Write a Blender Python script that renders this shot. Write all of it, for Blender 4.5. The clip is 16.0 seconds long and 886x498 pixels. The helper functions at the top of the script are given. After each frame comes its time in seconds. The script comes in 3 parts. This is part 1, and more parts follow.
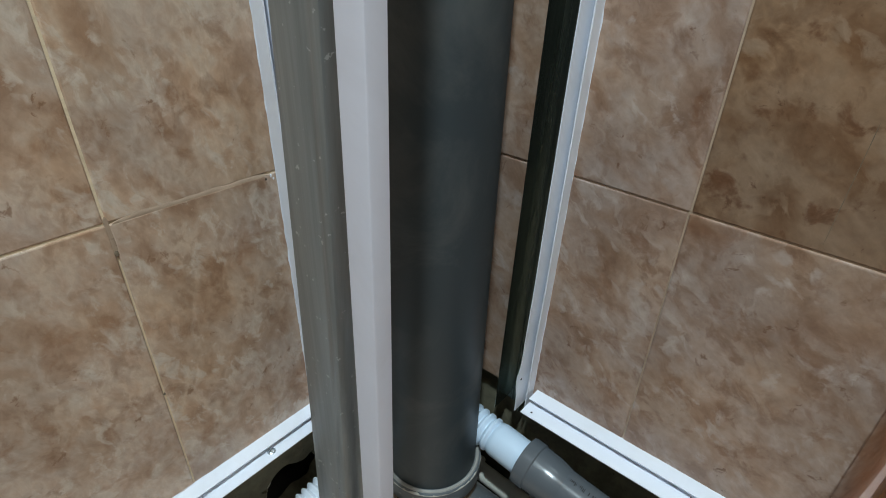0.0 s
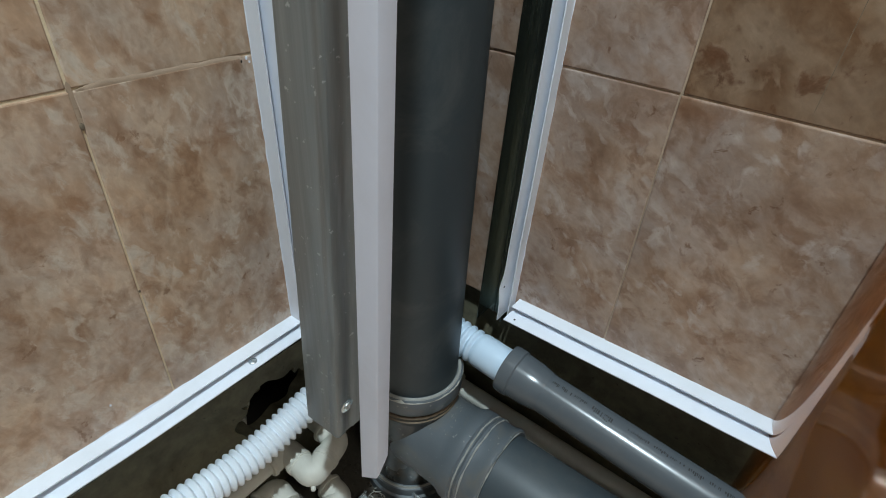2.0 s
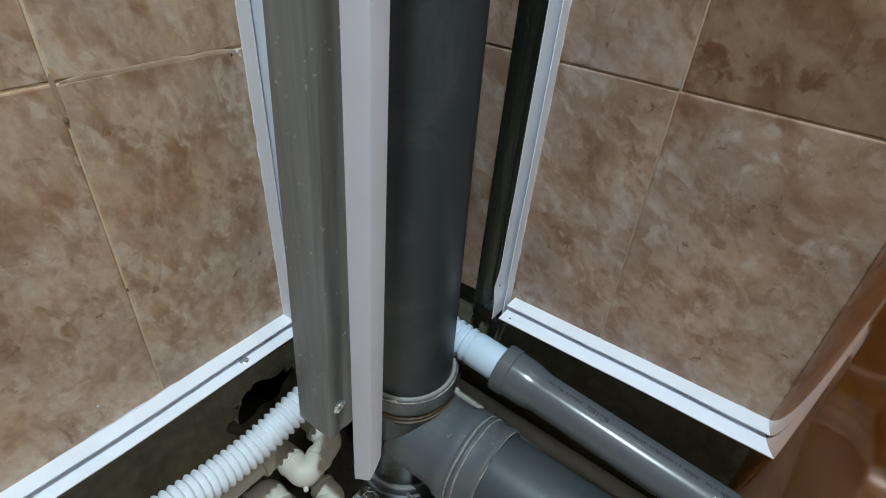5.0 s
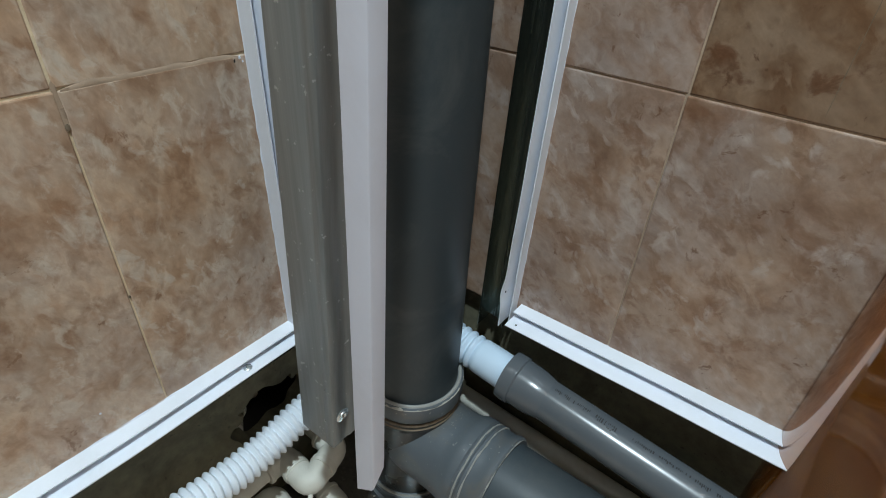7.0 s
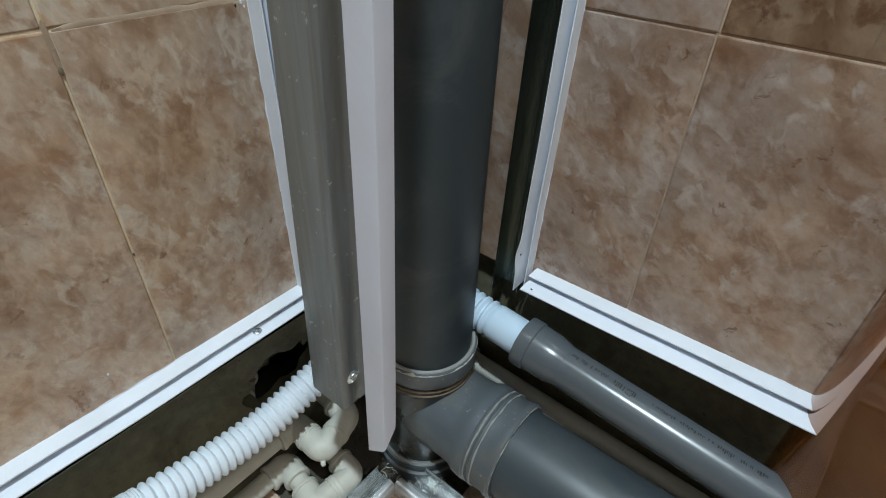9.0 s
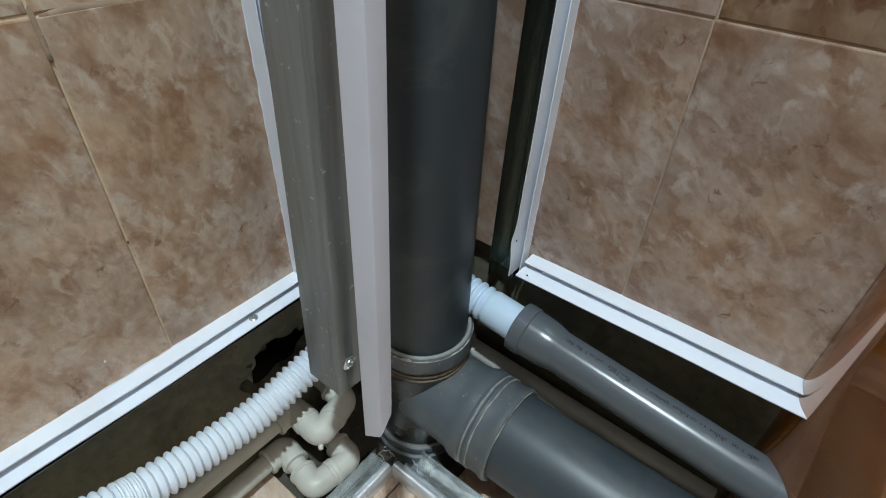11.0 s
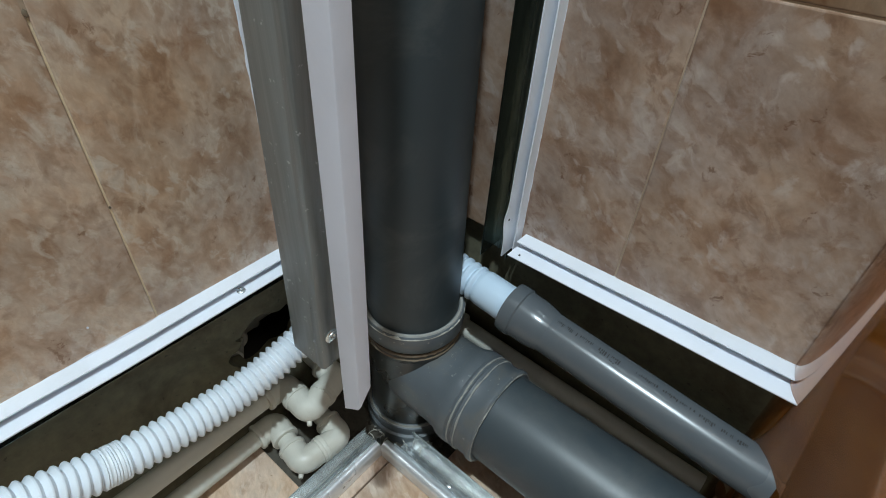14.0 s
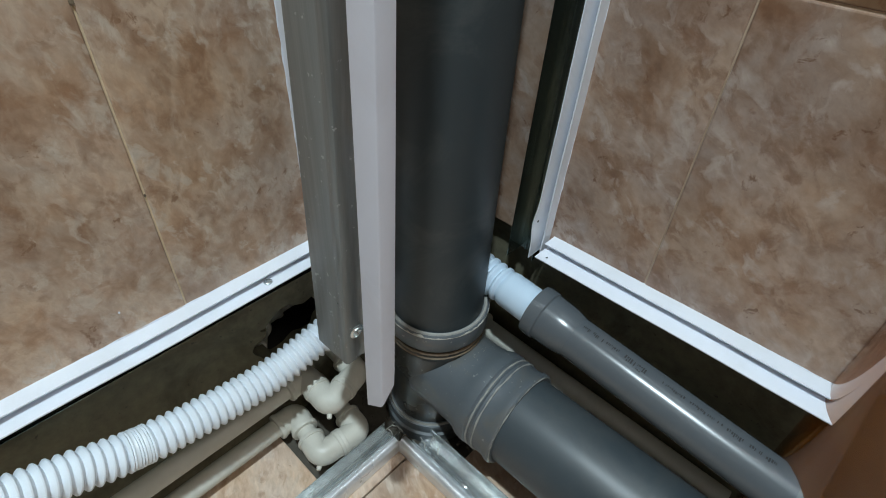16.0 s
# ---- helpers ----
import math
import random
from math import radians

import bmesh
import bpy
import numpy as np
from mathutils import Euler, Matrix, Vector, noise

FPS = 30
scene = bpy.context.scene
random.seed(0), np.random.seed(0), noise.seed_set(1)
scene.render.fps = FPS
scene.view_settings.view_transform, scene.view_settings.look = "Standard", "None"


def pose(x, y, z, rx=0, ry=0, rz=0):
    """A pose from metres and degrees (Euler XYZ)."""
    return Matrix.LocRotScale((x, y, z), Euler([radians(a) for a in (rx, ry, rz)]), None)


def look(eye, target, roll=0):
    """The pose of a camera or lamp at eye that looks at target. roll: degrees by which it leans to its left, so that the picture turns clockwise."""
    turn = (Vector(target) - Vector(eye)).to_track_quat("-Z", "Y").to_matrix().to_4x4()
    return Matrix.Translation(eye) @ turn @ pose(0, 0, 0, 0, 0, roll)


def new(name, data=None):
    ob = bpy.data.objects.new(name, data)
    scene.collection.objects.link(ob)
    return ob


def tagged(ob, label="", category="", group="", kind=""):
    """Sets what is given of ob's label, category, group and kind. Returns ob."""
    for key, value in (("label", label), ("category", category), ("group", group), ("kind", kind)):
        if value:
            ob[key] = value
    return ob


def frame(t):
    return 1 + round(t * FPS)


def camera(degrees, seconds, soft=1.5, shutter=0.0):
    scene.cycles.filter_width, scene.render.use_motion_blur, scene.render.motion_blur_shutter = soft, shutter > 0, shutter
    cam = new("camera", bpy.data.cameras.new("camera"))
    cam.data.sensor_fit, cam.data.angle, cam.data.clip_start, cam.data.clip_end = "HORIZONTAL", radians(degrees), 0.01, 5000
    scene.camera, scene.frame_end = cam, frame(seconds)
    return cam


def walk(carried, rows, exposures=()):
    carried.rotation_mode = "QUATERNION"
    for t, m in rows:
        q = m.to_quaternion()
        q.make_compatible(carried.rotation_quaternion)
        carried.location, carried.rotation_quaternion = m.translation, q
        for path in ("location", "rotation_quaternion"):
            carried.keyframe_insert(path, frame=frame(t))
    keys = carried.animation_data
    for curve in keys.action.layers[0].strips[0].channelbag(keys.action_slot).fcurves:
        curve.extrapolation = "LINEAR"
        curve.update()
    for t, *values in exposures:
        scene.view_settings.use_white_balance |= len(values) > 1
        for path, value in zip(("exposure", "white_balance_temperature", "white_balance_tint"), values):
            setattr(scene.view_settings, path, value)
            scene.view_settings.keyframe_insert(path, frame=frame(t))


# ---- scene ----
cam = camera(80.0, 16.0, soft=1.0)
PATH = [
    (0, (0.405, -0.432, 0.754), (-0.708, 0.876, -0.27), 1.7),
    (0.5, (0.402, -0.448, 0.725), (-0.675, 0.896, -0.292), 2.2),
    (1, (0.406, -0.464, 0.707), (-0.622, 0.876, -0.364), 2.5),
    (1.5, (0.405, -0.467, 0.697), (-0.589, 0.874, -0.405), 3.0),
    (2, (0.405, -0.465, 0.692), (-0.549, 0.88, -0.441), 3.8),
    (2.5, (0.403, -0.463, 0.691), (-0.539, 0.89, -0.441), 3.9),
    (3, (0.403, -0.459, 0.687), (-0.526, 0.896, -0.455), 4.0),
    (3.5, (0.404, -0.459, 0.685), (-0.522, 0.896, -0.459), 4.1),
    (4, (0.402, -0.46, 0.686), (-0.522, 0.895, -0.459), 4.3),
    (6.5, (0.401, -0.454, 0.69), (-0.559, 0.888, -0.439), 3.8),
    (7, (0.401, -0.452, 0.687), (-0.566, 0.886, -0.442), 3.6),
    (7.5, (0.397, -0.457, 0.686), (-0.577, 0.873, -0.446), 3.7),
    (8, (0.4, -0.456, 0.686), (-0.587, 0.864, -0.445), 3.4),
    (8.5, (0.402, -0.452, 0.678), (-0.591, 0.846, -0.475), 2.4),
    (9, (0.4, -0.448, 0.659), (-0.578, 0.828, -0.532), 2.4),
    (11.5, (0.4, -0.445, 0.662), (-0.544, 0.808, -0.579), 2.6),
    (12, (0.4, -0.444, 0.661), (-0.545, 0.813, -0.575), 2.5),
    (12.5, (0.399, -0.443, 0.661), (-0.546, 0.818, -0.571), 2.6),
    (13, (0.398, -0.444, 0.661), (-0.547, 0.817, -0.571), 2.8),
    (13.5, (0.405, -0.442, 0.654), (-0.538, 0.807, -0.591), 3.1),
    (14, (0.418, -0.434, 0.647), (-0.539, 0.778, -0.624), 3.1),
    (14.5, (0.414, -0.432, 0.634), (-0.55, 0.753, -0.657), 3.7),
    (15, (0.412, -0.434, 0.637), (-0.57, 0.728, -0.662), 3.9),
    (15.5, (0.409, -0.433, 0.639), (-0.578, 0.725, -0.66), 4.0),
    (16, (0.41, -0.435, 0.646), (-0.599, 0.719, -0.638), 3.5),
]
walk(cam, [(t, look(eye, target, roll)) for t, eye, target, roll in PATH])

# ---- light ----
world = bpy.data.worlds.new("world")
scene.world = world
world.use_nodes = True
world.node_tree.nodes["Background"].inputs["Color"].default_value = (0.6, 0.65, 0.75, 1)
world.node_tree.nodes["Background"].inputs["Strength"].default_value = 0.0
lamp_data = bpy.data.lights.new("ceiling_lamp_light", "AREA")
lamp_data.shape, lamp_data.size, lamp_data.energy, lamp_data.color = "DISK", 0.07, 40.0, (0.75, 0.92, 1.0)
lamp_light = new("ceiling_lamp_light", lamp_data)
lamp_light.matrix_world = pose(0.58, -0.72, 2.24)
# Unseen fill lamp on the right, added to brighten the left wall.
fill_data = bpy.data.lights.new("hall_lamp_light", "AREA")
fill_data.shape, fill_data.size, fill_data.energy, fill_data.color = "DISK", 0.34, 5.0, (0.96, 0.95, 0.86)
fill_light = new("hall_lamp_light", fill_data)
fill_light.matrix_world = look((1.36, -0.66, 2.10), (0.0, -0.40, 0.5))
scene.view_settings.exposure = 0.0

FLOOR = -0.02      # finished floor
TOP = 2.30         # ceiling
BACK = -1.30       # wall behind the camera


# ---- mesh helpers ----
def mesh_from(bm, name):
    me = bpy.data.meshes.new(name)
    bmesh.ops.recalc_face_normals(bm, faces=bm.faces)
    bm.to_mesh(me)
    bm.free()
    return me


def smooth(me, angle=35):
    for p in me.polygons:
        p.use_smooth = True
    me.set_sharp_from_angle(angle=radians(angle))
    return me


def part(name, bm, material, parent=None, label="", sharp=35):
    me = smooth(mesh_from(bm, name), sharp)
    me.materials.append(material)
    ob = new(name, me)
    if parent is not None:
        ob.parent = parent
    return tagged(ob, label)


def thing(name, label, category, place=(0, 0, 0), group="", kind=""):
    ob = new(name)
    ob.empty_display_size = 0.02
    ob.location = place
    return tagged(ob, label, category, group, kind)


def box(lo, hi, bevel=0.0, bm=None, segments=2):
    bm = bm or bmesh.new()
    size = [b - a for a, b in zip(lo, hi)]
    mid = [(a + b) / 2 for a, b in zip(lo, hi)]
    got = bmesh.ops.create_cube(bm, size=1, matrix=Matrix.Translation(mid) @ Matrix.Diagonal((*size, 1)))
    if bevel:
        edges = list({e for v in got["verts"] for e in v.link_edges})
        bmesh.ops.bevel(bm, geom=edges, offset=bevel, segments=segments, profile=0.5, affect="EDGES", clamp_overlap=True)
    return bm


def basis(z_dir, x_hint=(0, 0, 1)):
    z = Vector(z_dir).normalized()
    x = Vector(x_hint) - z * Vector(x_hint).dot(z)
    if x.length < 1e-4:
        x = Vector((1, 0, 0)) - z * z.x
    x.normalize()
    return Matrix((x, z.cross(x), z)).transposed()


def revolve(profile, start, direction, segments=48, bm=None, closed=True):
    """A body turned round an axis: profile is (distance along, radius) pairs."""
    bm = bm or bmesh.new()
    m, o = basis(direction), Vector(start)
    rings = []
    for d, r in profile:
        rings.append([bm.verts.new(o + m @ Vector((r * math.cos(a), r * math.sin(a), d)))
                      for a in (2 * math.pi * k / segments for k in range(segments))])
    for a, b in zip(rings, rings[1:]):
        for k in range(segments):
            bm.faces.new((a[k], a[(k + 1) % segments], b[(k + 1) % segments], b[k]))
    if closed:
        bm.faces.new(rings[0][::-1])
        bm.faces.new(rings[-1])
    return bm


def spline(points, steps):
    """Smooth points along a Catmull-Rom curve."""
    p = [Vector(q) for q in points]
    p = [2 * p[0] - p[1]] + p + [2 * p[-1] - p[-2]]
    out = []
    for i in range(1, len(p) - 2):
        for k in range(steps):
            t = k / steps
            a, b, c, d = p[i - 1:i + 3]
            out.append(0.5 * (2 * b + (c - a) * t + (2 * a - 5 * b + 4 * c - d) * t * t + (3 * b - a - 3 * c + d) * t ** 3))
    out.append(p[-2])
    return out


def sweep_round(path, radii, segments=24, bm=None, caps=True):
    """A round body along a path of points with a radius at each."""
    bm = bm or bmesh.new()
    rings, hint = [], Vector((0.2, 0.1, 1))
    for i, q in enumerate(path):
        ahead = path[min(i + 1, len(path) - 1)] - path[max(i - 1, 0)]
        m = basis(ahead, hint)
        hint = m.col[0].copy()
        r = radii[i]
        rings.append([bm.verts.new(q + m @ Vector((r * math.cos(a), r * math.sin(a), 0)))
                      for a in (2 * math.pi * k / segments for k in range(segments))])
    for a, b in zip(rings, rings[1:]):
        for k in range(segments):
            bm.faces.new((a[k], a[(k + 1) % segments], b[(k + 1) % segments], b[k]))
    if caps:
        bm.faces.new(rings[0][::-1])
        bm.faces.new(rings[-1])
    return bm


def strip_section(points, thick):
    """Closes an open line of section points into a sheet of that thickness."""
    pts = [Vector((*p, 0)) for p in points]
    normals = []
    for i in range(len(pts)):
        a = pts[i] - pts[i - 1] if i else pts[1] - pts[0]
        b = pts[i + 1] - pts[i] if i + 1 < len(pts) else a
        na, nb = Vector((-a.y, a.x, 0)).normalized(), Vector((-b.y, b.x, 0)).normalized()
        n = (na + nb).normalized()
        normals.append(n * (1 / max(0.4, n.dot(na))))
    other = [p + n * thick for p, n in zip(pts, normals)]
    return [(p.x, p.y) for p in pts] + [(p.x, p.y) for p in other[::-1]]


def extrude(section, frames, bm=None):
    """Carries a closed section (u, v) through matrices that place it (u -> x, v -> y of each matrix)."""
    bm = bm or bmesh.new()
    rings = [[bm.verts.new(m @ Vector((u, v, 0))) for u, v in section] for m in frames]
    n = len(section)
    for a, b in zip(rings, rings[1:]):
        for k in range(n):
            bm.faces.new((a[k], a[(k + 1) % n], b[(k + 1) % n], b[k]))
    bm.faces.new(rings[0][::-1])
    bm.faces.new(rings[-1])
    return bm


def frame_at(origin, u_dir, v_dir):
    u, v = Vector(u_dir), Vector(v_dir)
    w = u.cross(v).normalized()
    m = Matrix((u, v, w)).transposed().to_4x4()
    m.translation = origin
    return m


# ---- materials ----
def material(name):
    m = bpy.data.materials.new(name)
    m.use_nodes = True
    t = m.node_tree
    return m, t, t.nodes["Principled BSDF"]


def node(t, kind, **inputs):
    n = t.nodes.new(kind)
    for key, value in inputs.items():
        n.inputs[key.replace("_", " ")].default_value = value
    return n


def coords(t, scale=(1, 1, 1), random_shift=0.0):
    """World place of the surface, shifted by chance from object to object."""
    geo = t.nodes.new("ShaderNodeNewGeometry")
    info = t.nodes.new("ShaderNodeObjectInfo")
    mul = t.nodes.new("ShaderNodeVectorMath")
    mul.operation = "MULTIPLY_ADD"
    mul.inputs[1].default_value = scale
    t.links.new(geo.outputs["Position"], mul.inputs[0])
    sh = t.nodes.new("ShaderNodeMath")
    sh.operation = "MULTIPLY"
    sh.inputs[1].default_value = random_shift
    t.links.new(info.outputs["Random"], sh.inputs[0])
    t.links.new(sh.outputs[0], mul.inputs[2])
    return mul.outputs[0]


def ramp(t, source, stops):
    r = t.nodes.new("ShaderNodeValToRGB")
    e = r.color_ramp.elements
    while len(e) < len(stops):
        e.new(0.5)
    for k, (p, c) in enumerate(stops):
        e[k].position, e[k].color = p, (*c, 1) if len(c) == 3 else c
    t.links.new(source, r.inputs[0])
    return r.outputs["Color"]


def mix(t, factor, a, b, blend="MIX"):
    n = t.nodes.new("ShaderNodeMix")
    n.data_type, n.blend_type = "RGBA", blend
    for sock, val in ((n.inputs["Factor"], factor), (n.inputs["A"], a), (n.inputs["B"], b)):
        if isinstance(val, bpy.types.NodeSocket):
            t.links.new(val, sock)
        elif isinstance(val, (int, float)):
            sock.default_value = val
        else:
            sock.default_value = (*val, 1)
    return n.outputs["Result"]


def noise_tex(t, vec, scale, detail=6, rough_=0.6, distortion=0.0):
    n = node(t, "ShaderNodeTexNoise", Scale=scale, Detail=detail, Roughness=rough_, Distortion=distortion)
    t.links.new(vec, n.inputs["Vector"])
    return n.outputs["Fac"]


def bump(t, p, height, strength, distance=0.001):
    b = node(t, "ShaderNodeBump", Strength=strength, Distance=distance)
    t.links.new(height, b.inputs["Height"])
    t.links.new(b.outputs["Normal"], p.inputs["Normal"])


def strokes(t, v, along, across):
    """Surface place turned to run down the slant of the printed brush marks and drawn out along them."""
    parts = t.nodes.new("ShaderNodeSeparateXYZ")
    t.links.new(v, parts.inputs[0])
    sums = []
    for a, b, op in ((parts.outputs[0], parts.outputs[1], "ADD"), (None, parts.outputs[2], "SUBTRACT"), (None, parts.outputs[2], "ADD")):
        n = t.nodes.new("ShaderNodeMath")
        n.operation = op
        t.links.new(a if a is not None else sums[0], n.inputs[0])
        t.links.new(b, n.inputs[1])
        sums.append(n.outputs[0])
    out = t.nodes.new("ShaderNodeCombineXYZ")
    for k, (src, factor) in enumerate(((sums[1], along), (sums[2], across))):
        n = t.nodes.new("ShaderNodeMath")
        n.operation = "MULTIPLY"
        n.inputs[1].default_value = factor * 0.7071
        t.links.new(src, n.inputs[0])
        t.links.new(n.outputs[0], out.inputs[k])
    t.links.new(parts.outputs[1], out.inputs[2])
    return out.outputs[0]


def warped(t, v, scale, amount):
    """Surface place pushed about by a slow swirl."""
    n = node(t, "ShaderNodeTexNoise", Scale=scale, Detail=3.0, Roughness=0.5)
    t.links.new(v, n.inputs["Vector"])
    m = t.nodes.new("ShaderNodeVectorMath")
    m.operation = "MULTIPLY_ADD"
    m.inputs[1].default_value = (amount,) * 3
    t.links.new(n.outputs["Color"], m.inputs[0])
    t.links.new(v, m.inputs[2])
    return m.outputs[0]


def marble(name, deep, mid, pale, roughness, shift=7.0, rust=0.5, size=1.0):
    """Glazed ceramic printed with brushed marble: soft clouds, milky wisps, rusty patches and hair veins."""
    m, t, p = material(name)
    v = coords(t, (1 / size, 1 / size, 1 / size), shift)
    w = warped(t, v, 24, 0.015)
    sv = strokes(t, w, 0.75, 1.0)
    ochre = [1.05 * deep[0], 0.86 * deep[1], 0.62 * deep[2]]
    dusk = [0.5 * a_ + 0.5 * b_ for a_, b_ in zip(mid, deep)]
    haze = [0.6 * a_ + 0.4 * b_ for a_, b_ in zip(mid, pale)]
    cloud = noise_tex(t, sv, 17, 6, 0.58, 0.3)
    col = ramp(t, cloud, [(0.34, dusk), (0.45, mid), (0.56, haze), (0.70, mid)])
    tint = ramp(t, noise_tex(t, v, 7, 4, 0.5), [(0.35, (1.05, 0.99, 0.90)), (0.65, (0.97, 1.0, 1.05))])
    col = mix(t, 1.0, col, tint, "MULTIPLY")
    broad = ramp(t, noise_tex(t, v, 4.5, 3, 0.5, 0.3), [(0.38, (0.86, 0.84, 0.82)), (0.5, (1, 1, 1)), (0.64, (1.10, 1.10, 1.10))])
    col = mix(t, 1.0, col, broad, "MULTIPLY")
    dark = ramp(t, noise_tex(t, strokes(t, w, 0.85, 1.1), 30, 7, 0.6, 0.35), [(0.50, (0, 0, 0)), (0.57, (0.42, 0.42, 0.42)), (0.68, (0.80, 0.80, 0.80))])
    where = ramp(t, noise_tex(t, w, 12, 3, 0.5, 0.2), [(0.42, (0.10, 0.10, 0.10)), (0.58, (1, 1, 1))])
    col = mix(t, mix(t, 1.0, dark, where, "MULTIPLY"), col, deep)
    milk = ramp(t, noise_tex(t, strokes(t, w, 0.72, 1.1), 33, 6, 0.58, 0.4), [(0.53, (0, 0, 0)), (0.58, (0.42, 0.42, 0.42)), (0.70, (0.82, 0.82, 0.82))])
    where = ramp(t, noise_tex(t, w, 13, 3, 0.5, 0.2), [(0.44, (0.10, 0.10, 0.10)), (0.57, (1, 1, 1))])
    col = mix(t, mix(t, 1.0, milk, where, "MULTIPLY"), col, pale)
    patch = ramp(t, noise_tex(t, w, 22, 6, 0.6, 0.4), [(0.57, (0, 0, 0)), (0.63, (rust * 0.6,) * 3), (0.73, (rust,) * 3)])
    col = mix(t, patch, col, ochre)
    fleck = ramp(t, noise_tex(t, w, 46, 7, 0.66, 0.5), [(0.60, (0, 0, 0)), (0.66, (0.55 + 0.3 * rust,) * 3)])
    where = ramp(t, noise_tex(t, v, 14, 3, 0.5, 0.2), [(0.50, (0, 0, 0)), (0.60, (1, 1, 1))])
    col = mix(t, mix(t, 1.0, fleck, where, "MULTIPLY"), col, [0.72 * c for c in ochre])
    fine = noise_tex(t, sv, 85, 5, 0.65, 0.3)
    col = mix(t, 1.0, col, ramp(t, fine, [(0.33, (0.88, 0.87, 0.86)), (0.67, (1.08, 1.08, 1.08))]), "MULTIPLY")
    t.links.new(col, p.inputs["Base Color"])
    t.links.new(ramp(t, cloud, [(0.3, (roughness,) * 3), (0.7, (roughness * 1.5,) * 3)]), p.inputs["Roughness"])
    bump(t, p, noise_tex(t, v, 9, 4, 0.5), 0.25, 0.0025)
    return m


def plain(name, colour, roughness, vary=0.12, grain=60.0, metal=0.0, relief=0.1, dirt=None, dirt_amount=0.5, stretch=(1, 1, 1), dirt_scale=11.0, specks=None):
    """One surface with grain, a broad unevenness and, if asked for, dirt."""
    m, t, p = material(name)
    v = coords(t, stretch, 3.0)
    fine, broad = noise_tex(t, v, grain, 6, 0.65), noise_tex(t, v, grain * 0.13, 4, 0.55)
    lo, hi = [c * (1 - vary) for c in colour], [min(1, c * (1 + vary)) for c in colour]
    col = mix(t, 0.5, ramp(t, fine, [(0.3, lo), (0.7, hi)]), ramp(t, broad, [(0.3, lo), (0.7, hi)]))
    if dirt:
        d = ramp(t, noise_tex(t, v, dirt_scale, 8, 0.7, 0.6), [(0.48, (0, 0, 0)), (0.72, (dirt_amount,) * 3)])
        col = mix(t, d, col, dirt)
    if specks:
        d = ramp(t, noise_tex(t, coords(t, (1, 1, 1), 3.0), 150, 3, 0.55, 0.1), [(0.67, (0, 0, 0)), (0.71, (0.55, 0.55, 0.55))])
        col = mix(t, d, col, specks)
    t.links.new(col, p.inputs["Base Color"])
    t.links.new(ramp(t, broad, [(0.3, (roughness * 0.8,) * 3), (0.7, (min(1, roughness * 1.25),) * 3)]), p.inputs["Roughness"])
    p.inputs["Metallic"].default_value = metal
    if relief:
        bump(t, p, fine, relief, 0.0008)
    return m


# Same wall tile in two tones: left wall's stronger light is in the colour.
ROSY_DIM_TILE = marble("rosy_marbled_tile_dim", (0.172, 0.088, 0.050), (0.315, 0.213, 0.157), (0.47, 0.395, 0.35), 0.30, rust=0.55, size=0.66)
CREAM_LIT_TILE = marble("cream_marbled_tile_lit", (0.235, 0.126, 0.070), (0.425, 0.295, 0.210), (0.58, 0.50, 0.42), 0.30, rust=0.5, size=0.66)
# Rusty print is its own; the extra darkness paints the dimmer upper right.
RUST_DIM_TILE = marble("rusty_marbled_tile_dim", (0.085, 0.030, 0.008), (0.190, 0.112, 0.064), (0.33, 0.235, 0.16), 0.30, rust=0.95, size=0.7)
FLOOR_TILE = marble("pale_marbled_floor_tile", (0.33, 0.19, 0.12), (0.56, 0.42, 0.32), (0.72, 0.62, 0.53), 0.28, rust=0.4, size=0.7)
GLAZED = marble("brown_glazed_wall", (0.23, 0.064, 0.004), (0.34, 0.110, 0.010), (0.42, 0.170, 0.032), 0.08, rust=0.2, size=1.6)
_p = GLAZED.node_tree.nodes["Principled BSDF"]
_p.inputs["Metallic"].default_value, _p.inputs["IOR"].default_value = 0.5, 1.6
_p.inputs["Coat Weight"].default_value, _p.inputs["Coat Roughness"].default_value, _p.inputs["Coat IOR"].default_value = 1.0, 0.05, 2.1
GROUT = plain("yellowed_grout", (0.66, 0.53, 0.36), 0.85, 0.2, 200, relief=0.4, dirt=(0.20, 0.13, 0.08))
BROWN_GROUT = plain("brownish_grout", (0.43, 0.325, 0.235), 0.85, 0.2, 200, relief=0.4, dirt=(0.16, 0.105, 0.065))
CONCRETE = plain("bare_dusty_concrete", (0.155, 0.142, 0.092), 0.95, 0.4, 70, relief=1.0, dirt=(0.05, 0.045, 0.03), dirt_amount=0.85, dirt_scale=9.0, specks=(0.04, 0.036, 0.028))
CEMENT = plain("crumbled_cement", (0.075, 0.066, 0.052), 0.95, 0.35, 130, relief=1.0, dirt=(0.09, 0.08, 0.06))
# Near-black base paints the shade inside the hole and the nail holes.
CAVITY = plain("hole_shade_black", (0.02, 0.018, 0.015), 1.0, 0.3, 40)
WHITE = plain("white_pvc", (0.765, 0.795, 0.865), 0.35, 0.03, 30, relief=0.03, dirt=(0.55, 0.54, 0.52), dirt_amount=0.25)
LILAC = plain("pale_lilac_pvc", (0.63, 0.635, 0.71), 0.42, 0.03, 25, relief=0.03, dirt=(0.48, 0.45, 0.47), dirt_amount=0.25)
STEEL = plain("galvanised_steel", (0.225, 0.235, 0.230), 0.44, 0.42, 170, metal=0.3, relief=0.06, dirt=(0.19, 0.19, 0.178), dirt_amount=0.45, stretch=(1, 1, 0.03), dirt_scale=42.0, specks=(0.62, 0.63, 0.62))
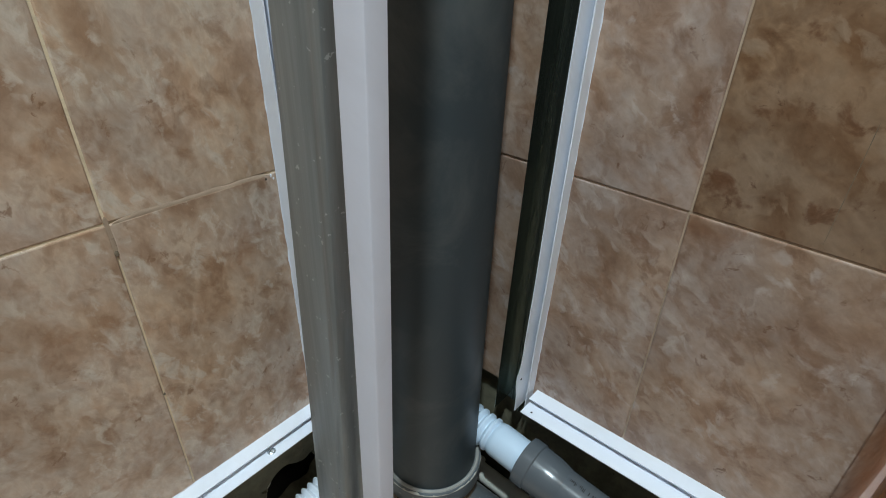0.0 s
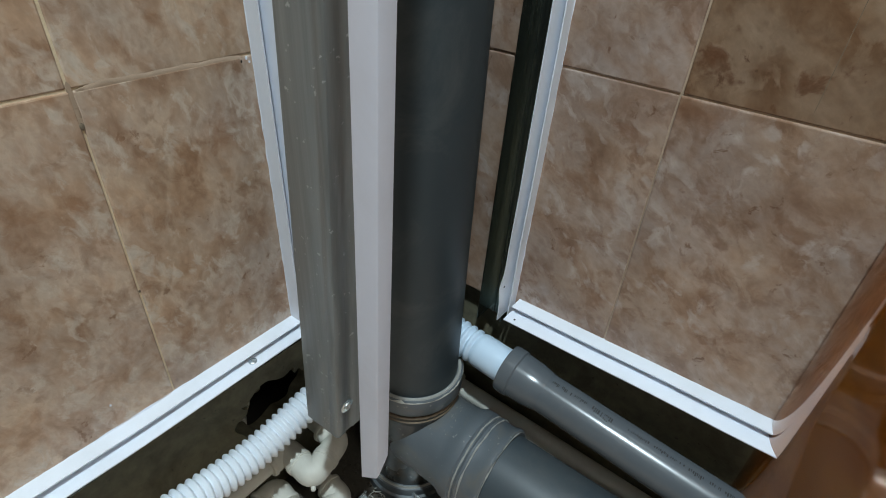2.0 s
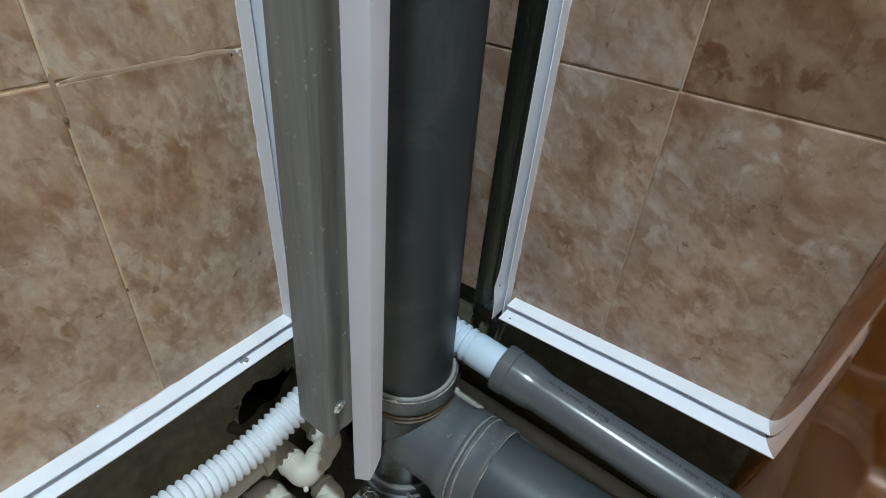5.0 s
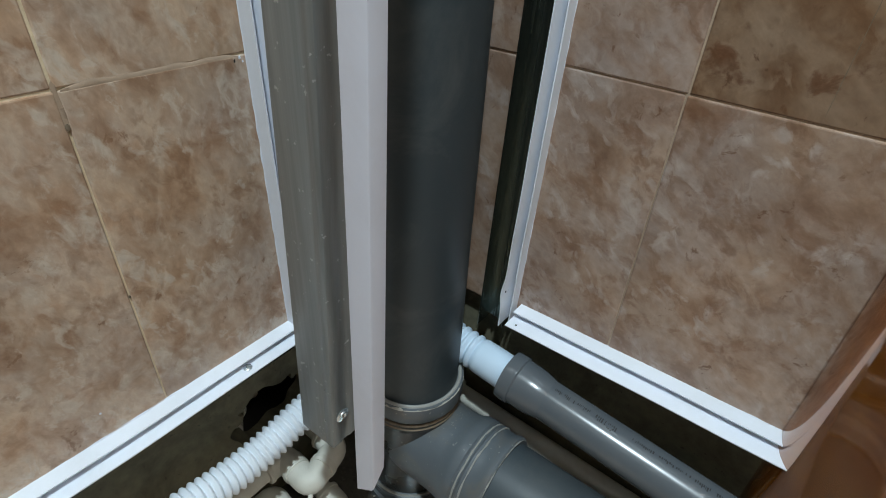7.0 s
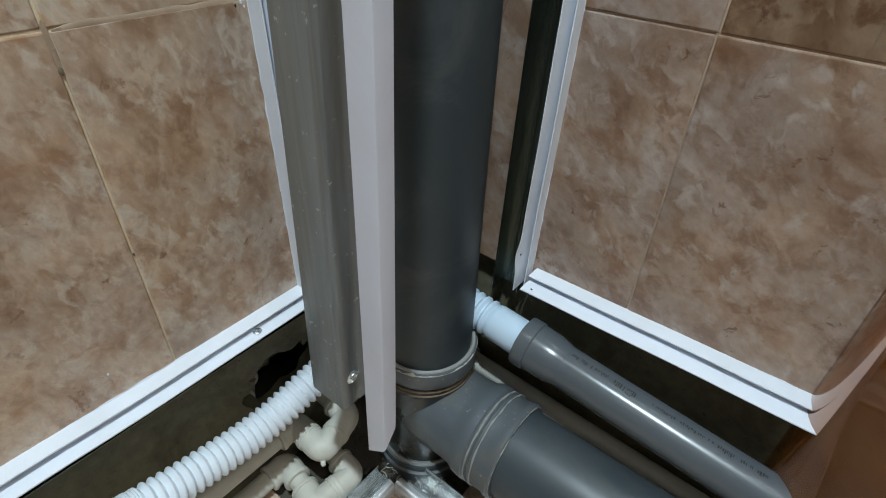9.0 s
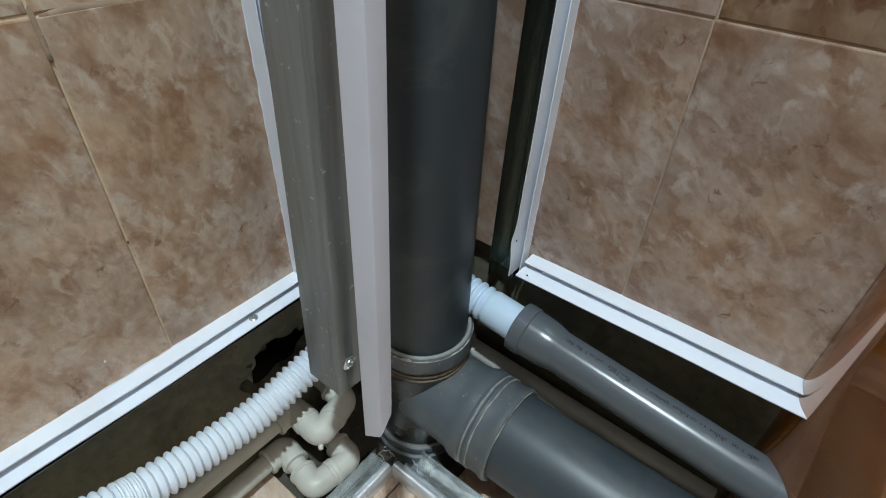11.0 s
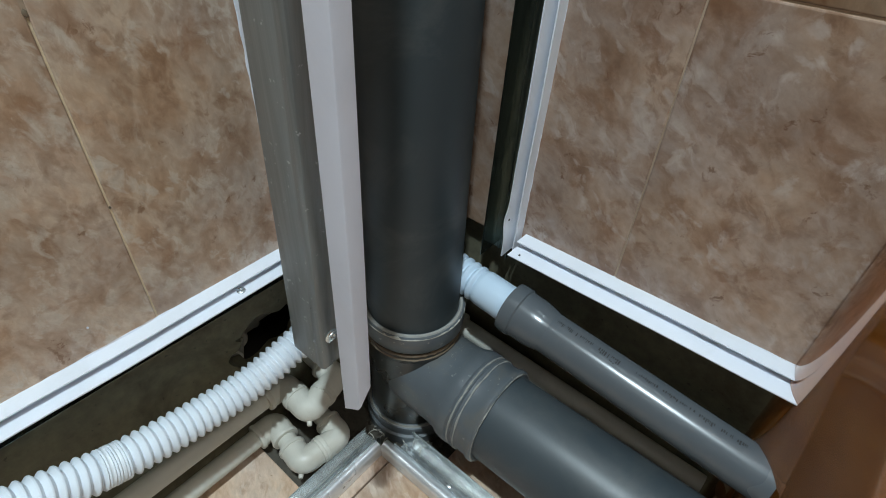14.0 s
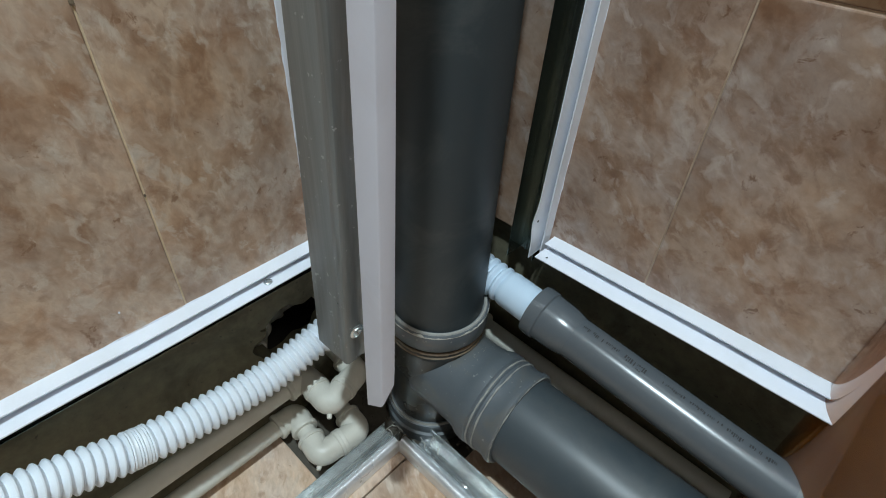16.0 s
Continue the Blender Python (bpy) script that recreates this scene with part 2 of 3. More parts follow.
SHINY = plain("bright_zinc", (0.72, 0.77, 0.79), 0.24, 0.3, 60, metal=0.85, relief=0.08, dirt=(0.26, 0.27, 0.27), dirt_amount=0.6, dirt_scale=40.0)
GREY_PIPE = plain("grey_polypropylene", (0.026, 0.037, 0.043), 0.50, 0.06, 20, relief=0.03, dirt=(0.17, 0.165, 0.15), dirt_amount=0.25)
# Lighter grey than the stack's, for the branch drain alone.
GREY_MID = plain("mid_grey_polypropylene", (0.046, 0.059, 0.068), 0.44, 0.08, 24, relief=0.04, dirt=(0.15, 0.145, 0.13), dirt_amount=0.25)
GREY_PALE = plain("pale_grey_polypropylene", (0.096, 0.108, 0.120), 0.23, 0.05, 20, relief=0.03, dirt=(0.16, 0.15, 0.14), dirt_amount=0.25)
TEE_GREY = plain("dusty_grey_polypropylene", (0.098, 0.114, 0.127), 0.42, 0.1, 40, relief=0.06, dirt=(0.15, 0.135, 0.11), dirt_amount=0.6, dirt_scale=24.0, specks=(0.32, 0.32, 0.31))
# Darker copy of the tee's grey: collar shade in the base, dirt over it.
TEE_SHADE = plain("dirty_shaded_polypropylene", (0.034, 0.038, 0.038), 0.28, 0.2, 40, relief=0.12, dirt=(0.075, 0.058, 0.036), dirt_amount=0.9, dirt_scale=34.0, specks=(0.28, 0.27, 0.25))
RUBBER = plain("rubber_gasket", (0.30, 0.30, 0.28), 0.6, 0.12, 90, relief=0.1, dirt=(0.14, 0.12, 0.09))
CRUST = plain("chalky_crust", (0.40, 0.39, 0.35), 0.8, 0.2, 150, relief=0.5, dirt=(0.20, 0.18, 0.14))
SEALANT = plain("brown_sealant", (0.16, 0.12, 0.08), 0.7, 0.35, 120, relief=0.5)
HOSE = plain("white_hose_plastic", (0.76, 0.81, 0.87), 0.36, 0.03, 40, relief=0.03, dirt=(0.62, 0.60, 0.56), dirt_amount=0.35)
CUFF = plain("bluish_white_plastic", (0.56, 0.69, 0.82), 0.34, 0.03, 40, relief=0.03)
BEIGE = plain("ivory_polypropylene", (0.60, 0.585, 0.52), 0.45, 0.06, 50, relief=0.05, dirt=(0.34, 0.31, 0.25), dirt_amount=0.4)
INK = plain("dark_ink", (0.018, 0.018, 0.02), 0.6, 0.2, 200, relief=0)
# Darker green copy of the galvanised steel, standing in for shade in the channels.
SHADE_ZINC = plain("shade_green_zinc", (0.16, 0.18, 0.155), 0.22, 0.45, 70, metal=0.95, relief=0.06, dirt=(0.06, 0.07, 0.06), dirt_amount=0.7, stretch=(1, 1, 0.04), dirt_scale=60.0)
ALU = plain("brushed_aluminium_strip", (0.76, 0.79, 0.82), 0.27, 0.14, 60, metal=0.6, relief=0.05, dirt=(0.45, 0.46, 0.46), dirt_amount=0.3)
# Dark brown for the unseen closing walls, chosen to cut bounced light.
DARK_CLOSING = plain("unseen_dark_wall", (0.085, 0.058, 0.040), 0.35, 0.2, 30, relief=0.05)
PAINT = plain("white_ceiling_paint", (0.78, 0.77, 0.74), 0.8, 0.04, 20)
GLOW, _t, _p = material("lamp_diffuser")
_p.inputs["Emission Color"].default_value = (0.95, 0.98, 1, 1)
_p.inputs["Emission Strength"].default_value = 4.0

# ---- walls, floor, ceiling ----
BED = 0.012        # concrete lies this far behind the tile faces
B_END = 0.480      # inner corner with the brown wall
JOINT = 0.0014


def panel_line(steps=92, step=0.005, lean=3.0, radius=0.06):
    """Plan of the bowed panel, from the inner corner towards the room; its bow is shaped to fit the camera's view."""
    x, y, a, out = B_END - 0.003, 0.0, radians(lean), []
    for k in range(steps):
        out.append((x, y))
        x, y = x + step * math.sin(a), y - step * math.cos(a)
        a = min(a + step / radius, radians(43))
    return out


wall_left = thing("wall_left", "tiled toilet wall with bare concrete below the tiles", "wall", kind="structure")
wall_back = thing("wall_back", "tiled wall behind the drain pipes, bare concrete below", "wall", kind="structure")
bm = bmesh.new()
hole = (-0.220, 0.128, 0.054, 0.047)        # y, z, half width, half height of the broken hole
ys = [BACK + 0.1 * k for k in range(9)] + [-0.45 + 0.015 * k for k in range(10)] + [-0.30 + 0.004 * k for k in range(33)] + [-0.16 + 0.015 * k for k in range(12)]
zs = [FLOOR - 0.02 + 0.015 * k for k in range(8)] + [0.075 + 0.004 * k for k in range(28)] + [0.19 + 0.015 * k for k in range(8)] + [0.4, 0.7, 1.1, 1.6, TOP]
grid = {}
for i, y in enumerate(ys):
    for j, z in enumerate(zs):
        lift = 0.004 * noise.noise(Vector((y * 14, z * 14, 3))) + 0.002 * noise.noise(Vector((y * 50, z * 50, 8)))
        grid[i, j] = bm.verts.new((-BED - 0.002 + lift * (z < 0.28), y, z))
for i in range(len(ys) - 1):
    for j in range(len(zs) - 1):
        cy, cz = (ys[i] + ys[i + 1]) / 2, (zs[j] + zs[j + 1]) / 2
        edge = ((cy - hole[0]) / hole[2]) ** 2 + ((cz - hole[1]) / hole[3]) ** 2 + 0.55 * noise.noise(Vector((cy * 45, cz * 45, 1))) + 0.25 * noise.noise(Vector((cy * 150, cz * 150, 1)))
        if edge > 1:
            bm.faces.new((grid[i, j], grid[i + 1, j], grid[i + 1, j + 1], grid[i, j + 1]))
rim = [e for e in bm.edges if e.is_boundary and all((v.co.y - hole[0]) ** 2 + (v.co.z - hole[1]) ** 2 < 0.01 for v in e.verts)]
for step in range(5):
    near = {}
    for e in rim:
        near.setdefault(e.verts[0], []).append(e.verts[1].co.copy())
        near.setdefault(e.verts[1], []).append(e.verts[0].co.copy())
    for v, around in near.items():
        v.co = v.co.lerp(sum(around, Vector()) / len(around), 0.5)
got = bmesh.ops.extrude_face_region(bm, geom=bm.faces[:])
for v in got["geom"]:
    if isinstance(v, bmesh.types.BMVert):
        v.co.x -= 0.035
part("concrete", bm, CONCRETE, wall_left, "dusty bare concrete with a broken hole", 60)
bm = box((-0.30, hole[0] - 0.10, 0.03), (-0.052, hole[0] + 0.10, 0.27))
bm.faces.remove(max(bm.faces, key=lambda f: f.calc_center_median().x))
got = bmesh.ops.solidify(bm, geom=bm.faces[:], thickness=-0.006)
part("cavity", bm, CAVITY, wall_left, "hollow behind the broken concrete, coloured black as shade")

bm = bmesh.new()
xs = [-BED - 0.12, -BED] + [0.0125 * k for k in range(0, 41)] + [0.56]
grid = {}
for i, x in enumerate(xs):
    for j, z in enumerate(zs):
        lift = 0.004 * noise.noise(Vector((x * 14, z * 14, 13))) + 0.002 * noise.noise(Vector((x * 50, z * 50, 18)))
        grid[i, j] = bm.verts.new((x, BED + 0.002 + lift * (z < 0.28), z))
for i in range(len(xs) - 1):
    for j in range(len(zs) - 1):
        bm.faces.new((grid[i, j], grid[i + 1, j], grid[i + 1, j + 1], grid[i, j + 1]))
got = bmesh.ops.extrude_face_region(bm, geom=bm.faces[:])
for v in got["geom"]:
    if isinstance(v, bmesh.types.BMVert):
        v.co.y += 0.10
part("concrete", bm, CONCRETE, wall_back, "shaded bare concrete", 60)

far_x = 1.05
bm = bmesh.new()
line, levels = panel_line(), [FLOOR + 0.002, 0.1, 0.2, 0.24, 0.26, 0.3, 0.4, 0.5, 0.66]
rows = [[bm.verts.new((x, y, z)) for x, y in line] for z in levels]
for a, b in zip(rows, rows[1:]):
    for k in range(len(line) - 1):
        bm.faces.new((a[k], a[k + 1], b[k + 1], b[k]))
got = bmesh.ops.extrude_face_region(bm, geom=bm.faces[:])
for v in got["geom"]:
    if isinstance(v, bmesh.types.BMVert):
        v.co.x += 0.008
panel = thing("wall_panel", "glossy brown marbled plastic panel leaning bowed in the corner", "panel")
part("panel", bm, GLAZED, panel, sharp=60)
# Opening and pale outer room are added to let the side fill in.
FILL_GAP = (-1.12, -0.42, 2.05)
bm = box((far_x, BACK, FLOOR - 0.05), (far_x + 0.1, FILL_GAP[0], TOP))
box((far_x, FILL_GAP[1], FLOOR - 0.05), (far_x + 0.1, 0.12, TOP), 0, bm)
box((far_x, FILL_GAP[0], FILL_GAP[2]), (far_x + 0.1, FILL_GAP[1], TOP), 0, bm)
tagged(part("wall_right", bm, DARK_CLOSING, None, "unseen dark wall, opened for the added side fill light"), category="wall", kind="structure")
tagged(part("wall_recess", box((0.56, 0.02, FLOOR - 0.05), (far_x, 0.12, TOP)), DARK_CLOSING, None, "unseen dark wall behind the leaning panel, keeping bounced light low"), category="wall", kind="structure")
tagged(part("wall_front", box((-0.15, BACK - 0.1, FLOOR - 0.05), (far_x + 0.1, BACK, TOP)), DARK_CLOSING, None, "unseen dark wall facing the pipe corner, keeping bounced light low"), category="wall", kind="structure")
FILL_END = far_x + 1.3
bm = box((FILL_END, -2.0, FLOOR - 0.05), (FILL_END + 0.1, 0.7, TOP))
box((far_x + 0.1, -2.1, FLOOR - 0.05), (FILL_END + 0.1, -2.0, TOP), 0, bm)
box((far_x + 0.1, 0.7, FLOOR - 0.05), (FILL_END + 0.1, 0.8, TOP), 0, bm)
tagged(part("wall_hall", bm, PAINT, None, "added unseen pale walls round the side fill lamp"), category="wall", kind="structure")
tagged(part("floor_hall", box((far_x + 0.1, -2.1, FLOOR - 0.05), (FILL_END + 0.1, 0.8, FLOOR)), FLOOR_TILE, None, "added unseen pale floor under the side fill lamp"), category="floor", kind="structure")
tagged(part("ceiling", box((-0.15, -2.1, TOP), (FILL_END + 0.1, 0.8, TOP + 0.05), 0), PAINT, None, "plain white painted ceiling"), category="ceiling", kind="structure")

lamp = thing("ceiling_lamp", "round white ceiling lamp, switched on", "lamp", (0.58, -0.72, TOP))
part("lamp_base", revolve([(0, 0.10), (0.012, 0.10), (0.02, 0.095)], (0, 0, 0), (0, 0, -1)), PAINT, lamp)
part("lamp_diffuser", revolve([(0.02, 0.092), (0.03, 0.09), (0.04, 0.07), (0.045, 0.03)], (0, 0, 0), (0, 0, -1)), GLOW, lamp)

# ---- drain stack ----
PX, PY = 0.1123, -0.0989
stack = thing("soil_stack", "dark grey vertical plastic drain pipe in the corner", "pipe", (0, 0, 0))
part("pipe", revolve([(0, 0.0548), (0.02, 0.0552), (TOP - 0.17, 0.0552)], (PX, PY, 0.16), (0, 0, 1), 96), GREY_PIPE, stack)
tee = thing("pipe_tee", "dusty grey plastic drain tee with sealed joints", "pipe fitting", (0, 0, 0))
body = [(-0.03, 0.0565), (0.02, 0.0565), (0.140, 0.0565), (0.1455, 0.0575), (0.1485, 0.0592), (0.1515, 0.0592), (0.154, 0.0578), (0.164, 0.0578)]
part("tee_body", revolve(body, (PX, PY, 0), (0, 0, 1), 96), TEE_SHADE, tee, "dirty run between the collars, darkened for collar shade")
rim = [(0.1625, 0.0570), (0.1630, 0.0590), (0.1660, 0.0612), (0.168, 0.0625), (0.182, 0.0630), (0.1885, 0.0628), (0.1915, 0.0625), (0.1930, 0.0612), (0.1930, 0.0556)]
part("collar", revolve(rim, (PX, PY, 0), (0, 0, 1), 96), TEE_GREY, tee, "socket collar round the stack")
part("gasket", revolve([(0.1925, 0.0554), (0.1946, 0.0572), (0.1945, 0.0596), (0.1925, 0.0606)], (PX, PY, 0), (0, 0, 1), 96), RUBBER, tee, "pale rubber sealing ring")
part("bead", revolve([(0.1500, 0.0590), (0.1512, 0.0602), (0.1524, 0.0590)], (PX, PY, 0), (0, 0, 1), 96), SEALANT, tee, "thin brown bead round the joint")
pts, rad = [], []
for k in range(97):
    a = 2 * math.pi * k / 96
    n1 = noise.noise(Vector((math.cos(a) * 4, math.sin(a) * 4, 2)))
    pts.append(Vector((PX + 0.0585 * math.cos(a), PY + 0.0585 * math.sin(a), 0.1585 + 0.0012 * n1)))
    rad.append(max(0.0008, 0.0019 + 0.0014 * noise.noise(Vector((math.cos(a) * 9, math.sin(a) * 9, 7)))))
part("sealant", sweep_round(pts, rad, 8), SEALANT, tee, "dried brown sealant squeezed from the joint")
pts, rad = [], []
for k in range(97):
    a = 2 * math.pi * k / 96
    rough_by = noise.noise(Vector((math.cos(a) * 6, math.sin(a) * 6, 31))) + 0.6 * noise.noise(Vector((math.cos(a) * 17, math.sin(a) * 17, 12)))
    pts.append(Vector((PX + 0.0618 * math.cos(a), PY + 0.0618 * math.sin(a), 0.1905 + 0.0012 * rough_by)))
    rad.append(max(0.0006, 0.0013 + 0.0011 * rough_by))
part("rim_crust", sweep_round(pts, rad, 8), CRUST, tee, "pale ragged crust round the socket rim")
part("lower_collar", revolve([(-0.028, 0.0575), (-0.026, 0.0635), (-0.014, 0.0648), (-0.006, 0.0648), (-0.004, 0.0615), (0.004, 0.0615), (0.006, 0.0635), (0.012, 0.0630), (0.014, 0.0565)], (PX, PY, 0), (0, 0, 1), 96), TEE_GREY, tee, "thick socket collar at the foot")
BZ = 0.091
branch = [(0.01, 0.0560), (0.07, 0.0562), (0.083, 0.0575), (0.090, 0.0612), (0.098, 0.0622), (0.104, 0.0622), (0.106, 0.0600), (0.111, 0.0600), (0.113, 0.0618), (0.116, 0.0618), (0.118, 0.0600), (0.132, 0.0600), (0.136, 0.0622), (0.141, 0.0622), (0.143, 0.0605), (0.143, 0.0555)]
part("branch", revolve(branch, (PX, PY, BZ), (1, 0, 0), 96), TEE_GREY, tee, "side branch with a ribbed socket")
bm = bmesh.new()
for ring_x, r0 in ((PX + 0.1085, 0.0606), (PX + 0.117, 0.0608), (PX + 0.1425, 0.0596)):
    pts, rad = [], []
    for k in range(73):
        a = 2 * math.pi * k / 72
        pts.append(Vector((ring_x + 0.0011 * noise.noise(Vector((a * 3, ring_x * 90, 0))), PY + r0 * math.cos(a), BZ + r0 * math.sin(a))))
        rad.append(max(0.0005, 0.0011 + 0.0009 * noise.noise(Vector((a * 9, 2, ring_x * 50)))))
    sweep_round(pts, rad, 6, bm)
part("seal_line", bm, RUBBER, tee, "pale squeezed-out sealing lines")
part("lower_seal", revolve([(0.0125, 0.0570), (0.0148, 0.0588), (0.0155, 0.0600), (0.0125, 0.0612)], (PX, PY, 0), (0, 0, 1), 96), RUBBER, tee, "pale ring inside the lower collar")
rng = random.Random(31)
bm = bmesh.new()
for k in range(70):
    on_branch = k % 2 == 0
    a0, lng, wid = (radians(rng.uniform(60, 175)), rng.uniform(0.0006, 0.0032), rng.uniform(0.0002, 0.0005)) if on_branch else (radians(rng.uniform(-120, 10)), rng.uniform(0.0006, 0.0032), rng.uniform(0.0002, 0.0005))
    s0, slant = (PX + rng.uniform(0.062, 0.080), rng.uniform(-0.5, 0.5)) if on_branch else (rng.uniform(0.03, 0.135), rng.uniform(-0.8, 0.8))
    quad = []
    for u, w in ((0, -1), (1, -1), (1, 1), (0, 1)):
        s, a1 = s0 + slant * lng * u + wid * w * 0.5, a0 + lng * u / 0.057
        quad.append(bm.verts.new((s, PY + 0.0569 * math.cos(a1) * -1, BZ + 0.0569 * math.sin(a1)) if on_branch else (PX + 0.0568 * math.cos(a1), PY + 0.0568 * math.sin(a1), s)))
    bm.faces.new(quad)
tagged(part("scuffs", bm, RUBBER, tee), "pale scuffs and scratches", kind="stuff")
drain = thing("branch_drain_pipe", "thick dark grey plastic pipe running along the wall", "pipe", (0, 0, 0))
part("pipe", revolve([(0.10, 0.0552), (0.42, 0.0552), (0.425, 0.0545)], (PX, PY, BZ), (1, 0, 0), 96), GREY_MID, drain)

# ---- thin waste pipe on the back wall ----
WY, FALL = -0.043, 0.092
W_START, W_WAY = (0, WY, 0.2295), (1, 0, -FALL)      # axis of the pipe, which falls towards the corner
waste = thing("waste_pipe", "thin grey plastic waste pipe with worn printing", "pipe", (0, 0, 0))
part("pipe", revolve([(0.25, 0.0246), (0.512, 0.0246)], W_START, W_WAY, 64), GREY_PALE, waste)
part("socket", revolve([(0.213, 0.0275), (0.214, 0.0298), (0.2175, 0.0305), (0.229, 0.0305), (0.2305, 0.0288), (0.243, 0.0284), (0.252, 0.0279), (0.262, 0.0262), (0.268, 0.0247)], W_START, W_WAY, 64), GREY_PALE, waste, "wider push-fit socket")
cuff = thing("reducer_sleeve", "bluish white ribbed plastic sleeve pushed into the waste pipe", "pipe fitting", (0, 0, 0))
pro = [(0.120, 0.0185)]
for k in range(4):
    x0 = 0.128 + 0.0105 * k
    pro += [(x0, 0.0190), (x0 + 0.003, 0.0222), (x0 + 0.006, 0.0222), (x0 + 0.009, 0.0192)]
pro += [(0.171, 0.0212), (0.176, 0.0222), (0.212, 0.0222), (0.2135, 0.0240), (0.216, 0.0240)]
part("sleeve", revolve(pro, W_START, W_WAY, 48), CUFF, cuff)

def printing(name, spans, tall, parent, seed, label):
    """Worn print as plain bars along the top of the waste pipe."""
    bm, r = bmesh.new(), random.Random(seed)
    for x0, x1 in spans:
        x = x0
        while x < x1:
            w = r.uniform(0.0006, 0.0016)
            if r.random() > 0.12:
                a0 = radians(88 + r.uniform(-1.5, 1.5))
                da = tall / 0.025 * r.uniform(0.55, 1.0)
                quad = [bm.verts.new((xx, WY + 0.0248 * math.cos(a), W_START[2] - FALL * xx + 0.0249 * math.sin(a))) for xx, a in ((x, a0), (x + w, a0), (x + w, a0 + da), (x, a0 + da))]
                bm.faces.new(quad)
            x += w + r.uniform(0.0006, 0.0012)
    return part(name, bm, INK, parent, label)


printing("printing", [(0.274, 0.282), (0.284, 0.293)], 0.0050, waste, 1, "faint worn printed bars")
printing("printing", [(0.297, 0.317)], 0.0050, waste, 5, "faint worn printed bars")
printing("printing", [(0.324, 0.3485)], 0.0082, waste, 2, "dark printed code bars")
printing("printing", [(0.366, 0.389), (0.395, 0.411), (0.413, 0.427)], 0.0036, waste, 3, "faint worn printed bars")
printing("printing", [(0.429, 0.450), (0.454, 0.466), (0.469, 0.4785)], 0.0052, waste, 4, "dark printed bars")

# ---- white edge trims and their steel tracks ----
def start_trim(upper, lower, gap, lip=0.0012):
    """Section of a slotted edge trim: u away from the wall, v across the slot."""
    return strip_section([(upper, gap), (0.0006, gap), (0.0006, 0), (lower, 0)], -lip)


def run_of(section, a, b, u_dir, v_dir, count=2, wobble=0.0):
    a, b = Vector(a), Vector(b)
    frames = []
    for k in range(count):
        q = a.lerp(b, k / (count - 1))
        q += Vector(v_dir) * wobble * noise.noise(q * 9)
        frames.append(frame_at(q, u_dir, v_dir))
    return extrude(section, frames)


def screw(name, place, direction, parent, r=0.0042):
    bm = revolve([(-0.004, r * 0.4), (0, r), (0.0009, r), (0.0017, r * 0.75), (0.0019, r * 0.35), (0.0008, r * 0.12)], place, direction, 20)
    return part(name, bm, SHINY, parent, "bright screw head")


UDS = strip_section([(0.027, 0.0), (0.0, 0.0), (0.0, 0.028), (0.027, 0.028)], 0.0006)

trim_a = thing("wall_trim", "white slotted plastic trim screwed along the tile edge, lying level", "trim", group="white edge trims")
part("trim", run_of(start_trim(0.0175, 0.029, 0.0075), (0, -0.184, 0.2600), (0, BACK, 0.2600), (1, 0, 0), (0, 0, 1), 40, 0.002), WHITE, trim_a)
screw("screw", (0.0188, -0.259, 0.2603), (0, 0, 1), trim_a, 0.0046)
screw("screw", (0.0205, -0.56, 0.2603), (0, 0, 1), trim_a, 0.0046)
trim_b = thing("wall_trim", "white slotted plastic trim along the tile edge above the waste pipe", "trim", group="white edge trims")
part("trim", run_of(start_trim(0.019, 0.036, 0.0072), (0.195, 0, 0.2730), (B_END + 0.0095, 0, 0.2790), (0, -1, 0), (0, 0, 1), 20, 0.001), WHITE, trim_b)
part("nail_hole", revolve([(0, 0.0012), (0.0004, 0.0012)], (0.2060, -0.029, 0.2741), (0, 0, 1), 12), CAVITY, trim_b, "small dark nail hole")
trim_c = thing("wall_trim", "bluish white upright slotted plastic trim on the side wall", "trim", group="white edge trims")
part("trim", run_of(start_trim(0.018, 0.030, 0.0058), (0, -0.184, 0.264), (0, -0.198, TOP), (1, 0, 0), (0, -1, 0), 40, 0.0004), WHITE, trim_c)
trim_d = thing("wall_trim", "bluish white upright slotted plastic trim on the back wall, slightly bent", "trim", group="white edge trims")
bm = run_of(start_trim(0.015, 0.027, 0.0055), (0.1825, 0, 0.258), (0.1825 + 0.045, 0, TOP), (0, -1, 0), (1, 0, 0), 260, 0.0008)
for v in bm.verts:
    if v.co.y < -0.02:
        v.co.x -= 0.0034 * math.exp(-((v.co.z - 0.305) / 0.018) ** 2)
part("trim", bm, WHITE, trim_d)
part("nail_hole", revolve([(0, 0.0014), (0.0004, 0.0014)], (0.1838, -0.0235, 0.3085), (-1, 0, 0), 12), CAVITY, trim_d, "small dark nail hole")

track_group = "steel tracks on the walls"
t1 = thing("steel_track", "galvanised steel channel screwed to the tiled wall", "track", group=track_group)
part("channel", run_of(UDS, (0.0015, -0.1808, 0.262), (0.0015, -0.1948, TOP), (1, 0, 0), (0, 1, 0)), STEEL, t1)
t2 = thing("steel_track", "galvanised steel channel upright on the back wall, coloured dark for its shade", "track", group=track_group)
UDB = strip_section([(0.013, 0.0), (0.0, 0.0), (0.0, 0.0095), (0.0016, 0.011), (0.0016, 0.0125), (0.0, 0.014), (0.0, 0.0155), (0.0016, 0.017), (0.0016, 0.0185), (0.0, 0.020), (0.0, 0.025), (0.027, 0.025)], 0.0006)
